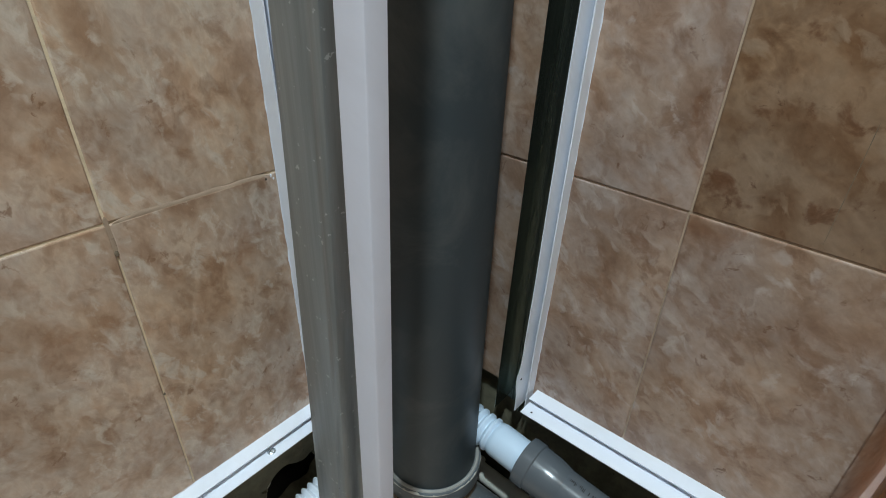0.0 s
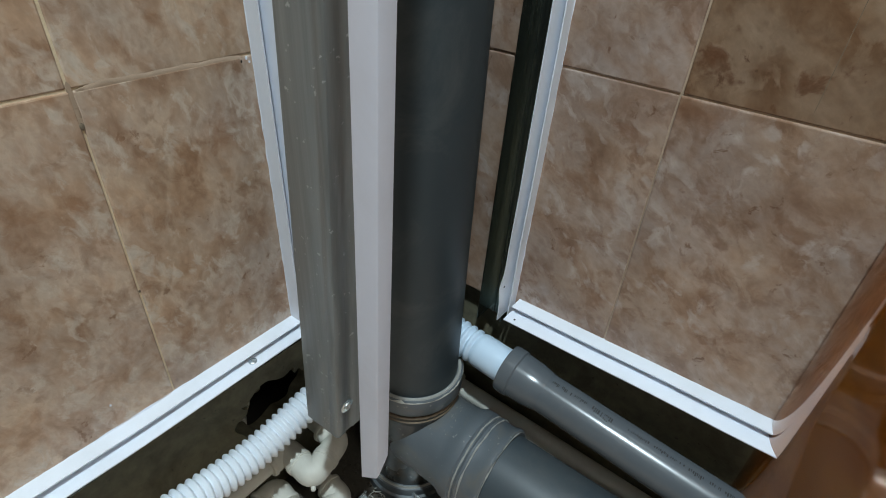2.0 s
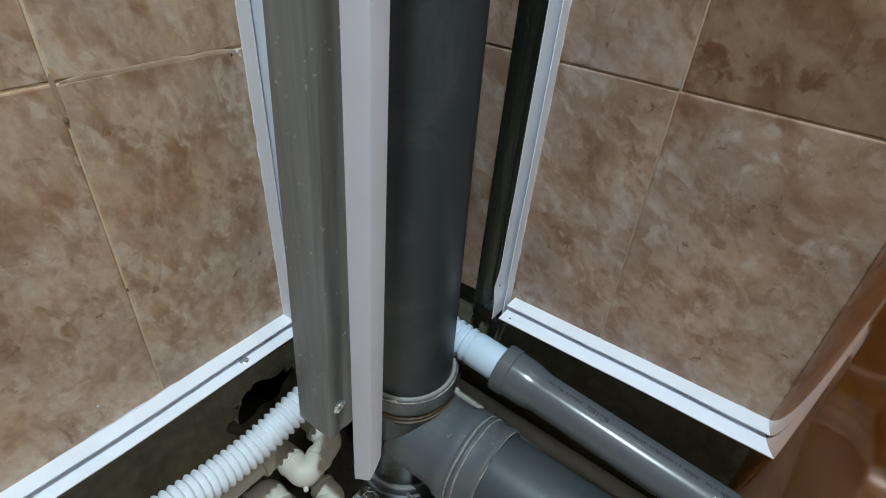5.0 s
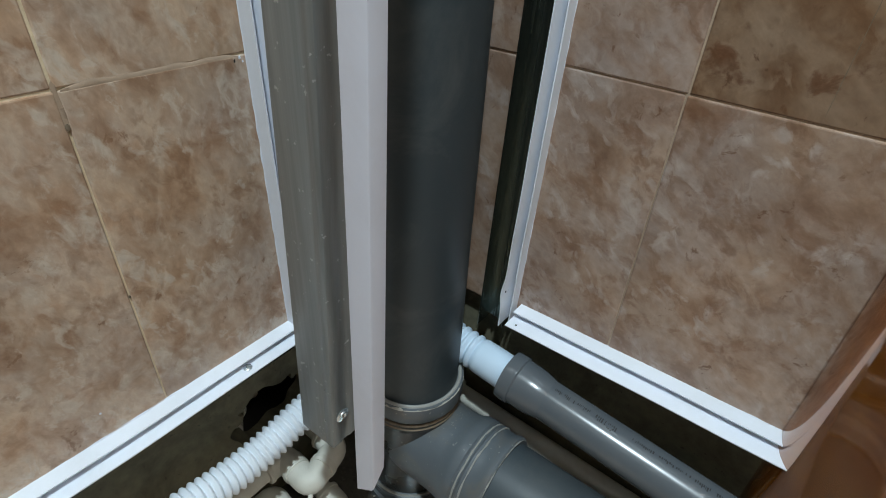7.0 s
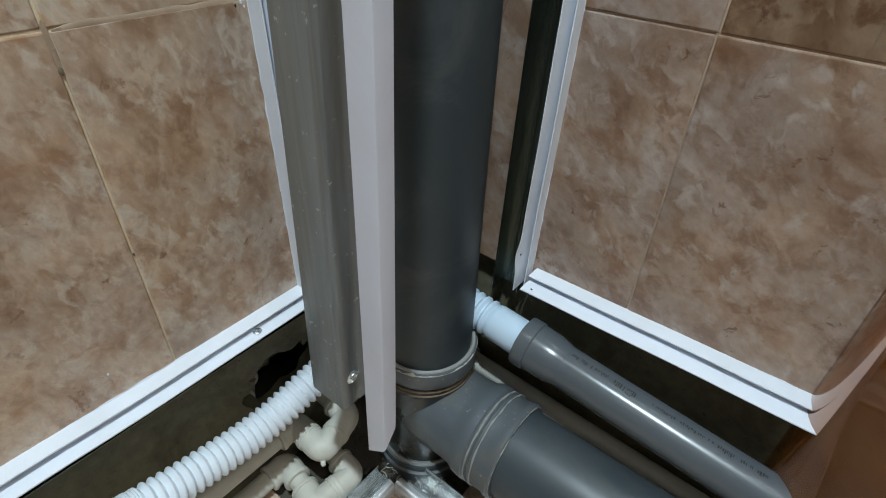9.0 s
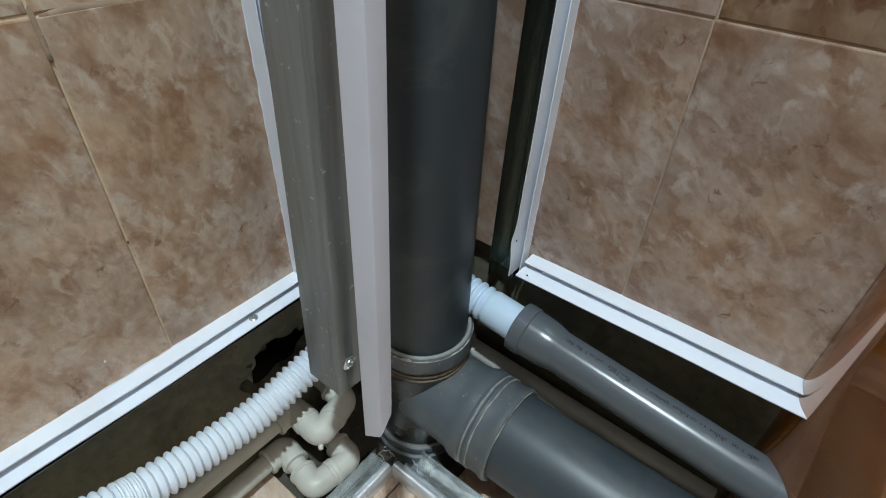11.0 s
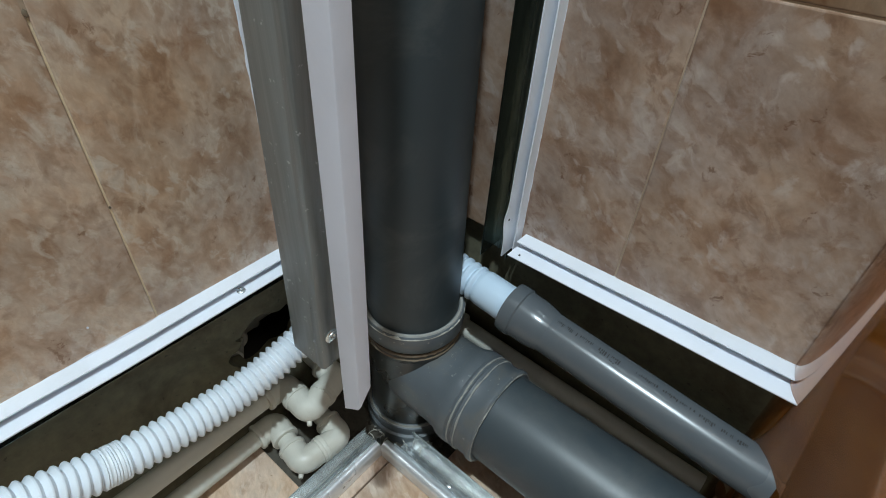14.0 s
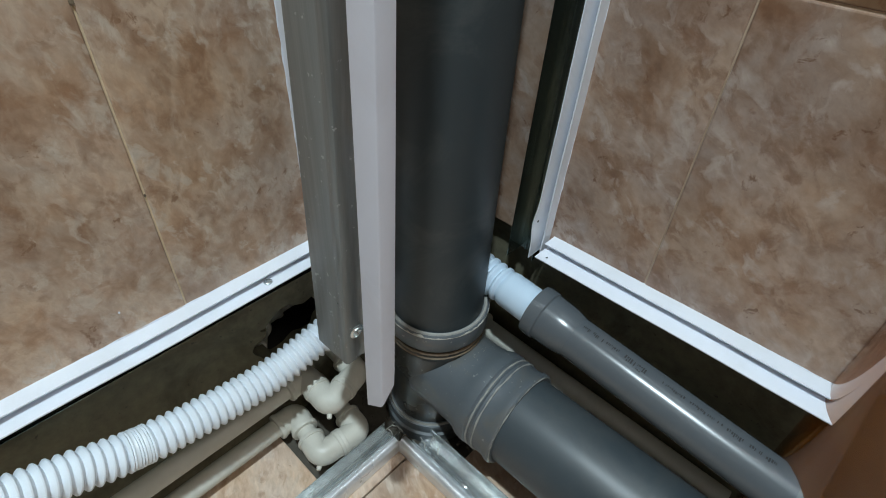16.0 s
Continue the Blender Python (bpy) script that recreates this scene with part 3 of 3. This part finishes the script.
part("channel", run_of(UDB, (0.1800, -0.0015, 0.245), (0.1800 + 0.045, -0.0015, TOP), (0, -1, 0), (-1, 0, 0)), SHADE_ZINC, t2)
screw("screw", (0.1735, -0.0022, 0.347), (0, -1, 0), t2, 0.0032)
t3 = thing("steel_track", "galvanised steel channel under the level trim", "track", group=track_group)
UDA = strip_section([(0.016, 0.0), (0.0, 0.0), (0.0, 0.028), (0.016, 0.028)], 0.0006)
part("channel", run_of(UDA, (-0.011, -0.170, 0.230), (-0.011, BACK, 0.230), (1, 0, 0), (0, 0, 1)), SHADE_ZINC, t3)
# ---- loose steel stud and plastic corner that stand before the stack, leaning to fit the camera's view ----
LEAN = 0.022
stud = thing("steel_stud", "galvanised steel profile leaning upright, scratched and mottled", "profile", (0, 0, 0))
W, D, TILT_X = 0.0425, 0.027, 0.055
sec = strip_section([(W - 0.006, -D), (W, -D), (W, -0.0190), (W - 0.0009, -0.0175), (W - 0.0009, -0.0110), (W, -0.0095), (W, -0.0020), (W - 0.0008, -0.0006), (W - 0.0024, 0), (W * 0.84, 0), (W * 0.82, -0.0004), (W * 0.73, -0.0004), (W * 0.71, 0), (0.0020, 0), (0.0006, -0.0008), (0, -0.002), (0, -D), (0.006, -D)], -0.0007)
def stud_frame(z):
    return frame_at((0.1160 + TILT_X * (z - 0.262), -0.267, z), (1, 0, 0), (0, -1, 0))
part("profile", extrude(sec, [stud_frame(z) for z in (0.260, 0.6, 1.2, TOP)]), STEEL, stud)
bm = revolve([(-0.003, 0.002), (0, 0.0052), (0.0006, 0.0070), (0.0012, 0.0070), (0.0018, 0.0048), (0.0024, 0.0046), (0.0026, 0.0026), (0.0014, 0.0012)], (0.1160 + W + 0.0006 + TILT_X * 0.038, -0.2565, 0.2995), (1, 0, -0.05), 24)
part("screw", bm, SHINY, stud, "bright washer-headed screw")
for x, z in ((0.131, 0.302), (0.141, 0.284), (0.155, 0.336), (0.151, 0.293), (0.141, 0.467), (0.131, 0.431), (0.138, 0.412), (0.163, 0.433)):
    part("rivet_dimple", revolve([(0, 0.0010), (0.0003, 0.0007)], (x, -0.2672, z), (0, -1, 0), 10), SHINY, stud)
corner = thing("plastic_corner", "pale lilac plastic corner strip standing loose, cut crooked", "trim", (0, 0, 0))
leg, th = 0.0185, 0.0014
sec = strip_section([(-leg, 0), (-0.002, 0), (-0.0006, -0.0006), (0, -0.002), (0, -0.0125)], -th)
def corner_frame(z):
    return frame_at((0.2265 + LEAN * (z - 0.285), -0.285, z), (1, 0, 0), (0, -1, 0))
bm = extrude(sec, [corner_frame(z) for z in (0.286, 0.32, 0.36, 0.6, 1.2, TOP)])
for v in bm.verts:
    if v.co.z < 0.29:
        u, w = v.co.x - 0.2265, v.co.y + 0.285
        v.co.z += 0.85 * u + 1.4 * w
part("strip", bm, LILAC, corner)

# ---- caulk along the tile edges ----
def caulk(a, b, seed, parent):
    a, b = Vector(a), Vector(b)
    n = int((b - a).length / 0.004)
    pts = [a.lerp(b, k / n) + Vector((noise.noise(Vector((k * 0.31, seed, 0))), noise.noise(Vector((k * 0.31, seed, 5))), noise.noise(Vector((k * 0.31, seed, 9))))) * 0.0006 for k in range(n + 1)]
    rad = [max(0.0002, 0.0004 + 0.0006 * noise.noise(Vector((k * 0.23, seed, 3)))) for k in range(n + 1)]
    return part("caulk", sweep_round(pts, rad, 6), WHITE, parent, "ragged white caulk")


caulk((0.0006, -0.1914, 0.272), (0.0006, -0.1962, 1.0), 1.0, trim_c)
caulk((0.1898, -0.0006, 0.288), (0.2057, -0.0006, 1.0), 2.0, trim_d)
caulk((0.0006, -0.196, 0.2685), (0.0006, -0.9, 0.2685), 3.0, trim_a)
caulk((0.196, -0.0006, 0.2815), (0.478, -0.0006, 0.2870), 4.0, trim_b)

# ---- corrugated hose ----
def corrugated(points, r, pitch, depth, plain_at=None):
    path = spline(points, 60)
    out, rad, s = [], [], 0.0
    dist = [0.0]
    for a, b in zip(path, path[1:]):
        dist.append(dist[-1] + (b - a).length)
    total, step = dist[-1], pitch / 7
    k = 0
    while s < total:
        while dist[k + 1] < s:
            k += 1
        f = (s - dist[k]) / (dist[k + 1] - dist[k])
        out.append(path[k].lerp(path[k + 1], f))
        ph = (s / pitch) % 1
        wave = 0.6 * (1 - abs(2 * ph - 1)) + 0.4 * math.sin(math.pi * ph)
        if plain_at and plain_at[0] < s < plain_at[1]:
            wave = 0.72 + 0.14 * math.sin(2 * math.pi * s / (pitch * 0.33))
        rad.append(r - depth + depth * wave)
        s += step
    return out, rad


hose = thing("corrugated_hose", "white corrugated plastic drain hose beside the tiled wall", "hose", (0, 0, 0))
hose_points = [(0.022, -0.12, 0.158), (0.032, -0.17, 0.157), (0.034, -0.218, 0.154), (0.034, -0.284, 0.144), (0.034, -0.350, 0.149), (0.035, -0.428, 0.166), (0.036, -0.497, 0.195), (0.045, -0.62, 0.25), (0.06, -0.80, 0.31)]
path, rad = corrugated(hose_points, 0.0208, 0.0088, 0.0052, (0.302, 0.325))
first, last = int(0.302 / (0.0088 / 7)) + 1, int(0.325 / (0.0088 / 7)) + 1
part("hose_end", sweep_round(path[:first + 1], rad[:first + 1], 28), HOSE, hose)
part("coupling", sweep_round(path[first:last + 1], rad[first:last + 1], 28), HOSE, hose, "finely ribbed middle coupling")
part("hose_end", sweep_round(path[last:], rad[last:], 28), HOSE, hose)

# ---- ivory water pipes ----
def bent(points, r, bend=0.016, steps=6):
    """A pipe through corner points with round bends."""
    p = [Vector(q) for q in points]
    out = [p[0]]
    for i in range(1, len(p) - 1):
        a, b = (p[i - 1] - p[i]).normalized() * bend, (p[i + 1] - p[i]).normalized() * bend
        for k in range(steps + 1):
            t = k / steps
            out.append(p[i] + a * (1 - t) ** 2 + b * t ** 2)
    out.append(p[-1])
    return out, [r] * len(out)


def water_pipe(label, run, elbow_len=0.027):
    w = thing("water_pipe", label, "pipe", (0, 0, 0), group="ivory water pipes")
    part("pipe", sweep_round(*bent(run, 0.0125), 24), BEIGE, w)
    for i in range(1, len(run) - 1):
        c = Vector(run[i])
        a = c + (Vector(run[i - 1]) - c).normalized() * elbow_len
        b = c + (Vector(run[i + 1]) - c).normalized() * elbow_len
        pts, rr = bent([a, c, b], 0.0165, 0.010)
        elbow = part("elbow", sweep_round(pts, rr, 28), BEIGE, w, "thicker welded elbow")
        if i == 2 and len(run) > 3:
            out = (2 * c - a - b).normalized()
            part("moulding_nub", revolve([(0.0, 0.0034), (0.0050, 0.0031), (0.0064, 0.0024), (0.0068, 0.0012)], c + out * 0.010 + Vector((0, 0, -0.006)), out + Vector((0, 0, -0.25)), 14), BEIGE, elbow)
        for end, way in ((a, a - c), (b, b - c)):
            part("weld_ring", revolve([(-0.0035, 0.0164), (-0.0030, 0.0176), (0.0, 0.0180), (0.0022, 0.0172), (0.0030, 0.0126)], end, way, 28), BEIGE, elbow)
    return w


water_pipe("ivory plastic water pipe with welded elbows stepping round its neighbour", [(0.011, -0.9, 0.070), (0.011, -0.235, 0.070), (0.066, -0.238, 0.070), (0.053, -0.183, 0.070), (-0.04, -0.180, 0.072)])
water_pipe("ivory plastic water pipe with welded elbows close to the floor", [(0.010, -0.9, 0.008), (0.010, -0.259, 0.008), (0.080, -0.269, 0.004), (0.086, -0.212, 0.004), (-0.04, -0.205, 0.010)])
water_pipe("ivory plastic water pipe along the back wall half in shade", [(0.105, -0.020, 0.40), (0.105, -0.022, 0.101), (0.470, -0.022, 0.092)])
water_pipe("ivory plastic water pipe inside the broken hole", [(-0.050, -0.262, 0.098), (-0.106, -0.228, 0.086), (-0.108, -0.17, 0.086)])

# ---- floor ----
floor = thing("floor", "pale marbled floor tiles with rough cement round the stack", "floor", kind="structure")
part("screed", box((-0.14, BACK - 0.05, FLOOR - 0.05), (far_x + 0.1, 0.13, FLOOR - 0.007)), CEMENT, floor)
bm = bmesh.new()
rng = random.Random(11)
for k in range(420):
    a, d = rng.uniform(0, 2 * math.pi), rng.uniform(0.056, 0.125)
    x, y, s = PX + d * math.cos(a), PY + d * math.sin(a), rng.uniform(0.0010, 0.0042)
    if x < 0.0 or y > 0.0:
        continue
    got = bmesh.ops.create_icosphere(bm, subdivisions=1, radius=s, matrix=Matrix.Translation((x, y, FLOOR - 0.006 + s * 0.4)))
    for v in got["verts"]:
        v.co += Vector((rng.uniform(-1, 1), rng.uniform(-1, 1), rng.uniform(-1, 1))) * s * 0.35
tagged(part("cement_crumbs", bm, CEMENT, None, "crumbled cement and dirt round the foot of the stack", 20), category="rubble", kind="stuff")

UDF = strip_section([(0.027, 0.0), (0.0, 0.0), (0.0, 0.006), (0.0030, 0.0085), (0.0030, 0.011), (0.0, 0.013), (0.0, 0.016), (0.0030, 0.018), (0.0030, 0.0205), (0.0, 0.023), (0.0, 0.028), (0.027, 0.028)], 0.0006)
FX, FY = 0.136, -0.186
track_floor = "steel tracks on the floor"
f1 = thing("floor_track", "galvanised steel channel on the floor beside the tiled wall", "track", group=track_floor)
part("channel", run_of([(min(u, 0.016) if v < 0.002 else u, v) for u, v in UDF], (FX - 0.037, FY + 0.008, FLOOR + 0.001), (FX - 0.037, BACK, FLOOR + 0.001), (0, 0, 1), (1, 0, 0)), SHINY, f1)
f2 = thing("floor_track", "galvanised steel channel on the floor with a bent burred end", "track", group=track_floor)
part("channel", run_of(UDF, (FX + 0.012, FY + 0.041, FLOOR + 0.001), (0.60, FY + 0.041, FLOOR + 0.001), (0, 0, 1), (0, -1, 0)), SHINY, f2)
screw("screw", (FX + 0.095, FY + 0.028, FLOOR + 0.0022), (0, 0, 1), f2, 0.0055)
lsec = strip_section([(0.0, 0.0), (0.0160, 0.0), (0.0185, -0.0008), (0.0206, -0.0026), (0.0217, -0.0052), (0.0217, -0.0078), (0.0206, -0.0104), (0.0185, -0.0122), (0.0160, -0.0130)], 0.0012)
g1 = thing("floor_trim", "bright aluminium angle strip inside the floor track", "trim", group="floor trims")
part("strip", run_of(lsec, (FX, FY, FLOOR + 0.0013), (FX, BACK, FLOOR + 0.0013), (0, 0, 1), (1, 0, 0)), ALU, g1)
g2 = thing("floor_trim", "bright aluminium angle strip mitred at the corner", "trim", group="floor trims")
part("strip", run_of(lsec, (FX, FY, FLOOR + 0.0013), (0.60, FY, FLOOR + 0.0013), (0, 0, 1), (0, -1, 0)), ALU, g2)

# ---- tiles ----
def tile_mesh(name, w, h, t, mat, bevel=0.0014):
    bm = box((-w / 2, -t, -h / 2), (w / 2, 0, h / 2), bevel, segments=2)
    me = mesh_from(bm, name)
    me.materials.append(mat)
    return me


def lay(meshes, w, h, t, mat, m, parent):
    key = (round(w, 4), round(h, 4), mat.name)
    if key not in meshes:
        meshes[key] = tile_mesh("tile", w, h, t, mat)
    ob = new("tile", meshes[key])
    ob.parent, ob.matrix_basis = parent, m
    return ob


meshes, rng = {}, random.Random(2)
TW, THI = 0.20, 0.30
def cut(lo, hi, at):
    """Tile bounds along one way."""
    marks = [lo] + [a for a in at if lo + 0.004 < a < hi - 0.004] + [hi]
    return list(zip(marks, marks[1:]))


def cover(side, spans, rows, parent):
    for z0, z1 in rows:
        for s0, s1 in spans:
            w, h = s1 - s0 - JOINT, z1 - z0 - JOINT
            out, mid, zc = rng.uniform(-0.0004, 0.0006), (s0 + s1) / 2, (z0 + z1) / 2
            if side == "left":
                m = Matrix.Translation((out, mid, zc)) @ Matrix.Rotation(radians(90), 4, "Z")
            else:
                m = Matrix.Translation((mid, -out, zc))
            # Left tiles take the lit tone, back tiles the dimmer one, painted as colour.
            mat = CREAM_LIT_TILE if side == "left" else RUST_DIM_TILE if s1 > 0.4 and z0 > 0.5 else ROSY_DIM_TILE
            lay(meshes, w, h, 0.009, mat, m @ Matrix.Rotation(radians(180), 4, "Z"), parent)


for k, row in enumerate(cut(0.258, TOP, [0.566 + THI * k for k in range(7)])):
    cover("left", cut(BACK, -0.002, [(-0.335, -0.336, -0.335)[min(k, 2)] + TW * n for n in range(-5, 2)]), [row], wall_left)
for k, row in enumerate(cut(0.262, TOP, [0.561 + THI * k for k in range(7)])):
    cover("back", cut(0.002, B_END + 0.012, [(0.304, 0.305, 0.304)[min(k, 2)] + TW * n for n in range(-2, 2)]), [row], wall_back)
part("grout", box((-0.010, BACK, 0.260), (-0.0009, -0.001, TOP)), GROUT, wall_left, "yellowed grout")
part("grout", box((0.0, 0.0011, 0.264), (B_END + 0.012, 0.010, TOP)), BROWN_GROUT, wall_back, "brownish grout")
floor_pieces = [(-0.012, 0.118, -0.45, -0.285), (0.118, 0.150, -0.45, -0.178), (0.150, 0.55, -0.45, -0.150), (0.205, 0.55, -0.150, 0.012)]
marks_x, marks_y = [-0.012, 0.150, 0.55, 0.95, far_x + 0.1], [0.012, -0.45, -0.85, BACK]
floor_pieces += [(x0, x1, y0, y1) for x0, x1 in zip(marks_x, marks_x[1:]) for y1, y0 in zip(marks_y, marks_y[1:]) if y1 < 0 or x0 > 0.5]
for x0, x1, y0, y1 in floor_pieces:
    m = Matrix.Translation(((x0 + x1) / 2, (y0 + y1) / 2, FLOOR)) @ Matrix.Rotation(radians(90), 4, "X")
    lay(meshes, x1 - x0 - 0.002, y1 - y0 - 0.002, 0.008, FLOOR_TILE, m, floor)
rng = random.Random(8)
for place, size, mat, label in (((0.0004, -0.3352, 0.541), 0.0019, SEALANT, "dark chip in the tile joint"), ((0.0003, -0.3352, 0.394), 0.0012, SEALANT, "dark chip in the tile joint"),
                                ((0.0006, -0.1990, 0.5635), 0.0013, WHITE, "white crumb of caulk"), ((0.0006, -0.2040, 0.5615), 0.0010, CAVITY, "dark nail hole"), ((0.0006, -0.1965, 0.5600), 0.0009, WHITE, "white crumb of caulk"),
                                ((0.0004, -0.388, 0.296), 0.0012, WHITE, "small pale pock")):
    bm = bmesh.new()
    bmesh.ops.create_icosphere(bm, subdivisions=2, radius=size, matrix=Matrix.Translation(place) @ Matrix.Diagonal((0.25, 0.8, 1.3, 1)))
    for v in bm.verts:
        v.co += Vector((0, rng.uniform(-1, 1), rng.uniform(-1, 1))) * size * 0.22
    part("chip", bm, mat, wall_left, label)

# ---- smeared grout, brown hairline ----
def smear(a, b, wide, thick, seed, side, material_, name, label, parent):
    """A thin ragged band of paste on a wall, from a to b (along, up)."""
    bm, n = bmesh.new(), 60
    (s0, z0), (s1, z1) = a, b
    ln = math.hypot(s1 - s0, z1 - z0)
    ns, nz = -(z1 - z0) / ln, (s1 - s0) / ln
    rows = []
    for k in range(n + 1):
        f = k / n
        h0 = wide * (0.5 + 0.25 * noise.noise(Vector((f * ln * 70, seed, 0)))) * min(1, f * 12 + 0.15, (1 - f) * 12 + 0.15)
        h1 = wide * (0.5 + 0.25 * noise.noise(Vector((f * ln * 70, seed, 7)))) * min(1, f * 12 + 0.15, (1 - f) * 12 + 0.15)
        row = []
        for q, up in ((-h0, -0.0003), (-h0 * 0.86, thick), (h1 * 0.86, thick), (h1, -0.0003)):
            s, z = s0 + (s1 - s0) * f + ns * q, z0 + (z1 - z0) * f + nz * q
            row.append(bm.verts.new((up, s, z) if side == "left" else (s, -up, z)))
        rows.append(row)
    for p, q in zip(rows, rows[1:]):
        for k in range(3):
            bm.faces.new((p[k], p[k + 1], q[k + 1], q[k]))
        bm.faces.new((p[3], p[0], q[0], q[3]))
    bm.faces.new(rows[0])
    bm.faces.new(rows[-1][::-1])
    return part(name, bm, material_, parent, label, 60)


SMEAR = plain("smeared_grout", (0.375, 0.270, 0.190), 0.8, 0.15, 120, relief=0.25, dirt=(0.28, 0.195, 0.13), dirt_amount=0.5)
smear((-0.332, 0.5650), (-0.200, 0.5640), 0.0075, 0.00015, 1.0, "left", SMEAR, "grout_smear", "broad smear of yellowish grout", wall_left)
smear((-0.3355, 0.572), (-0.3350, 0.538), 0.0036, 0.0002, 2.0, "left", SMEAR, "grout_smear", "broad smear of yellowish grout", wall_left)
smear((0.399, 0.660), (0.398, 0.568), 0.0006, 0.0001, 3.0, "back", SEALANT, "hairline_crack", "faint brown hairline across the tile", wall_back)

# ---- litter at the foot of the stack ----
rng = random.Random(21)
bm = bmesh.new()
for k in range(34):
    x, y = rng.uniform(0.100, 0.185), rng.uniform(-0.184, -0.152)
    a0, curl, w = rng.uniform(0, 6.28), rng.uniform(-220, 220), rng.uniform(0.0004, 0.0009)
    q, pts = Vector((x, y, FLOOR + 0.002 + rng.uniform(0, 0.006))), []
    for s in range(7):
        pts.append(q.copy())
        a0 += curl * 0.0018
        q += Vector((math.cos(a0) * 0.0018, math.sin(a0) * 0.0018, rng.uniform(-0.0004, 0.0009)))
    sweep_round(pts, [w] * 7, 5, bm)
tagged(part("plastic_shavings", bm, CRUST, None, "pale plastic shavings and fibres beside the floor track"), category="debris", kind="stuff")
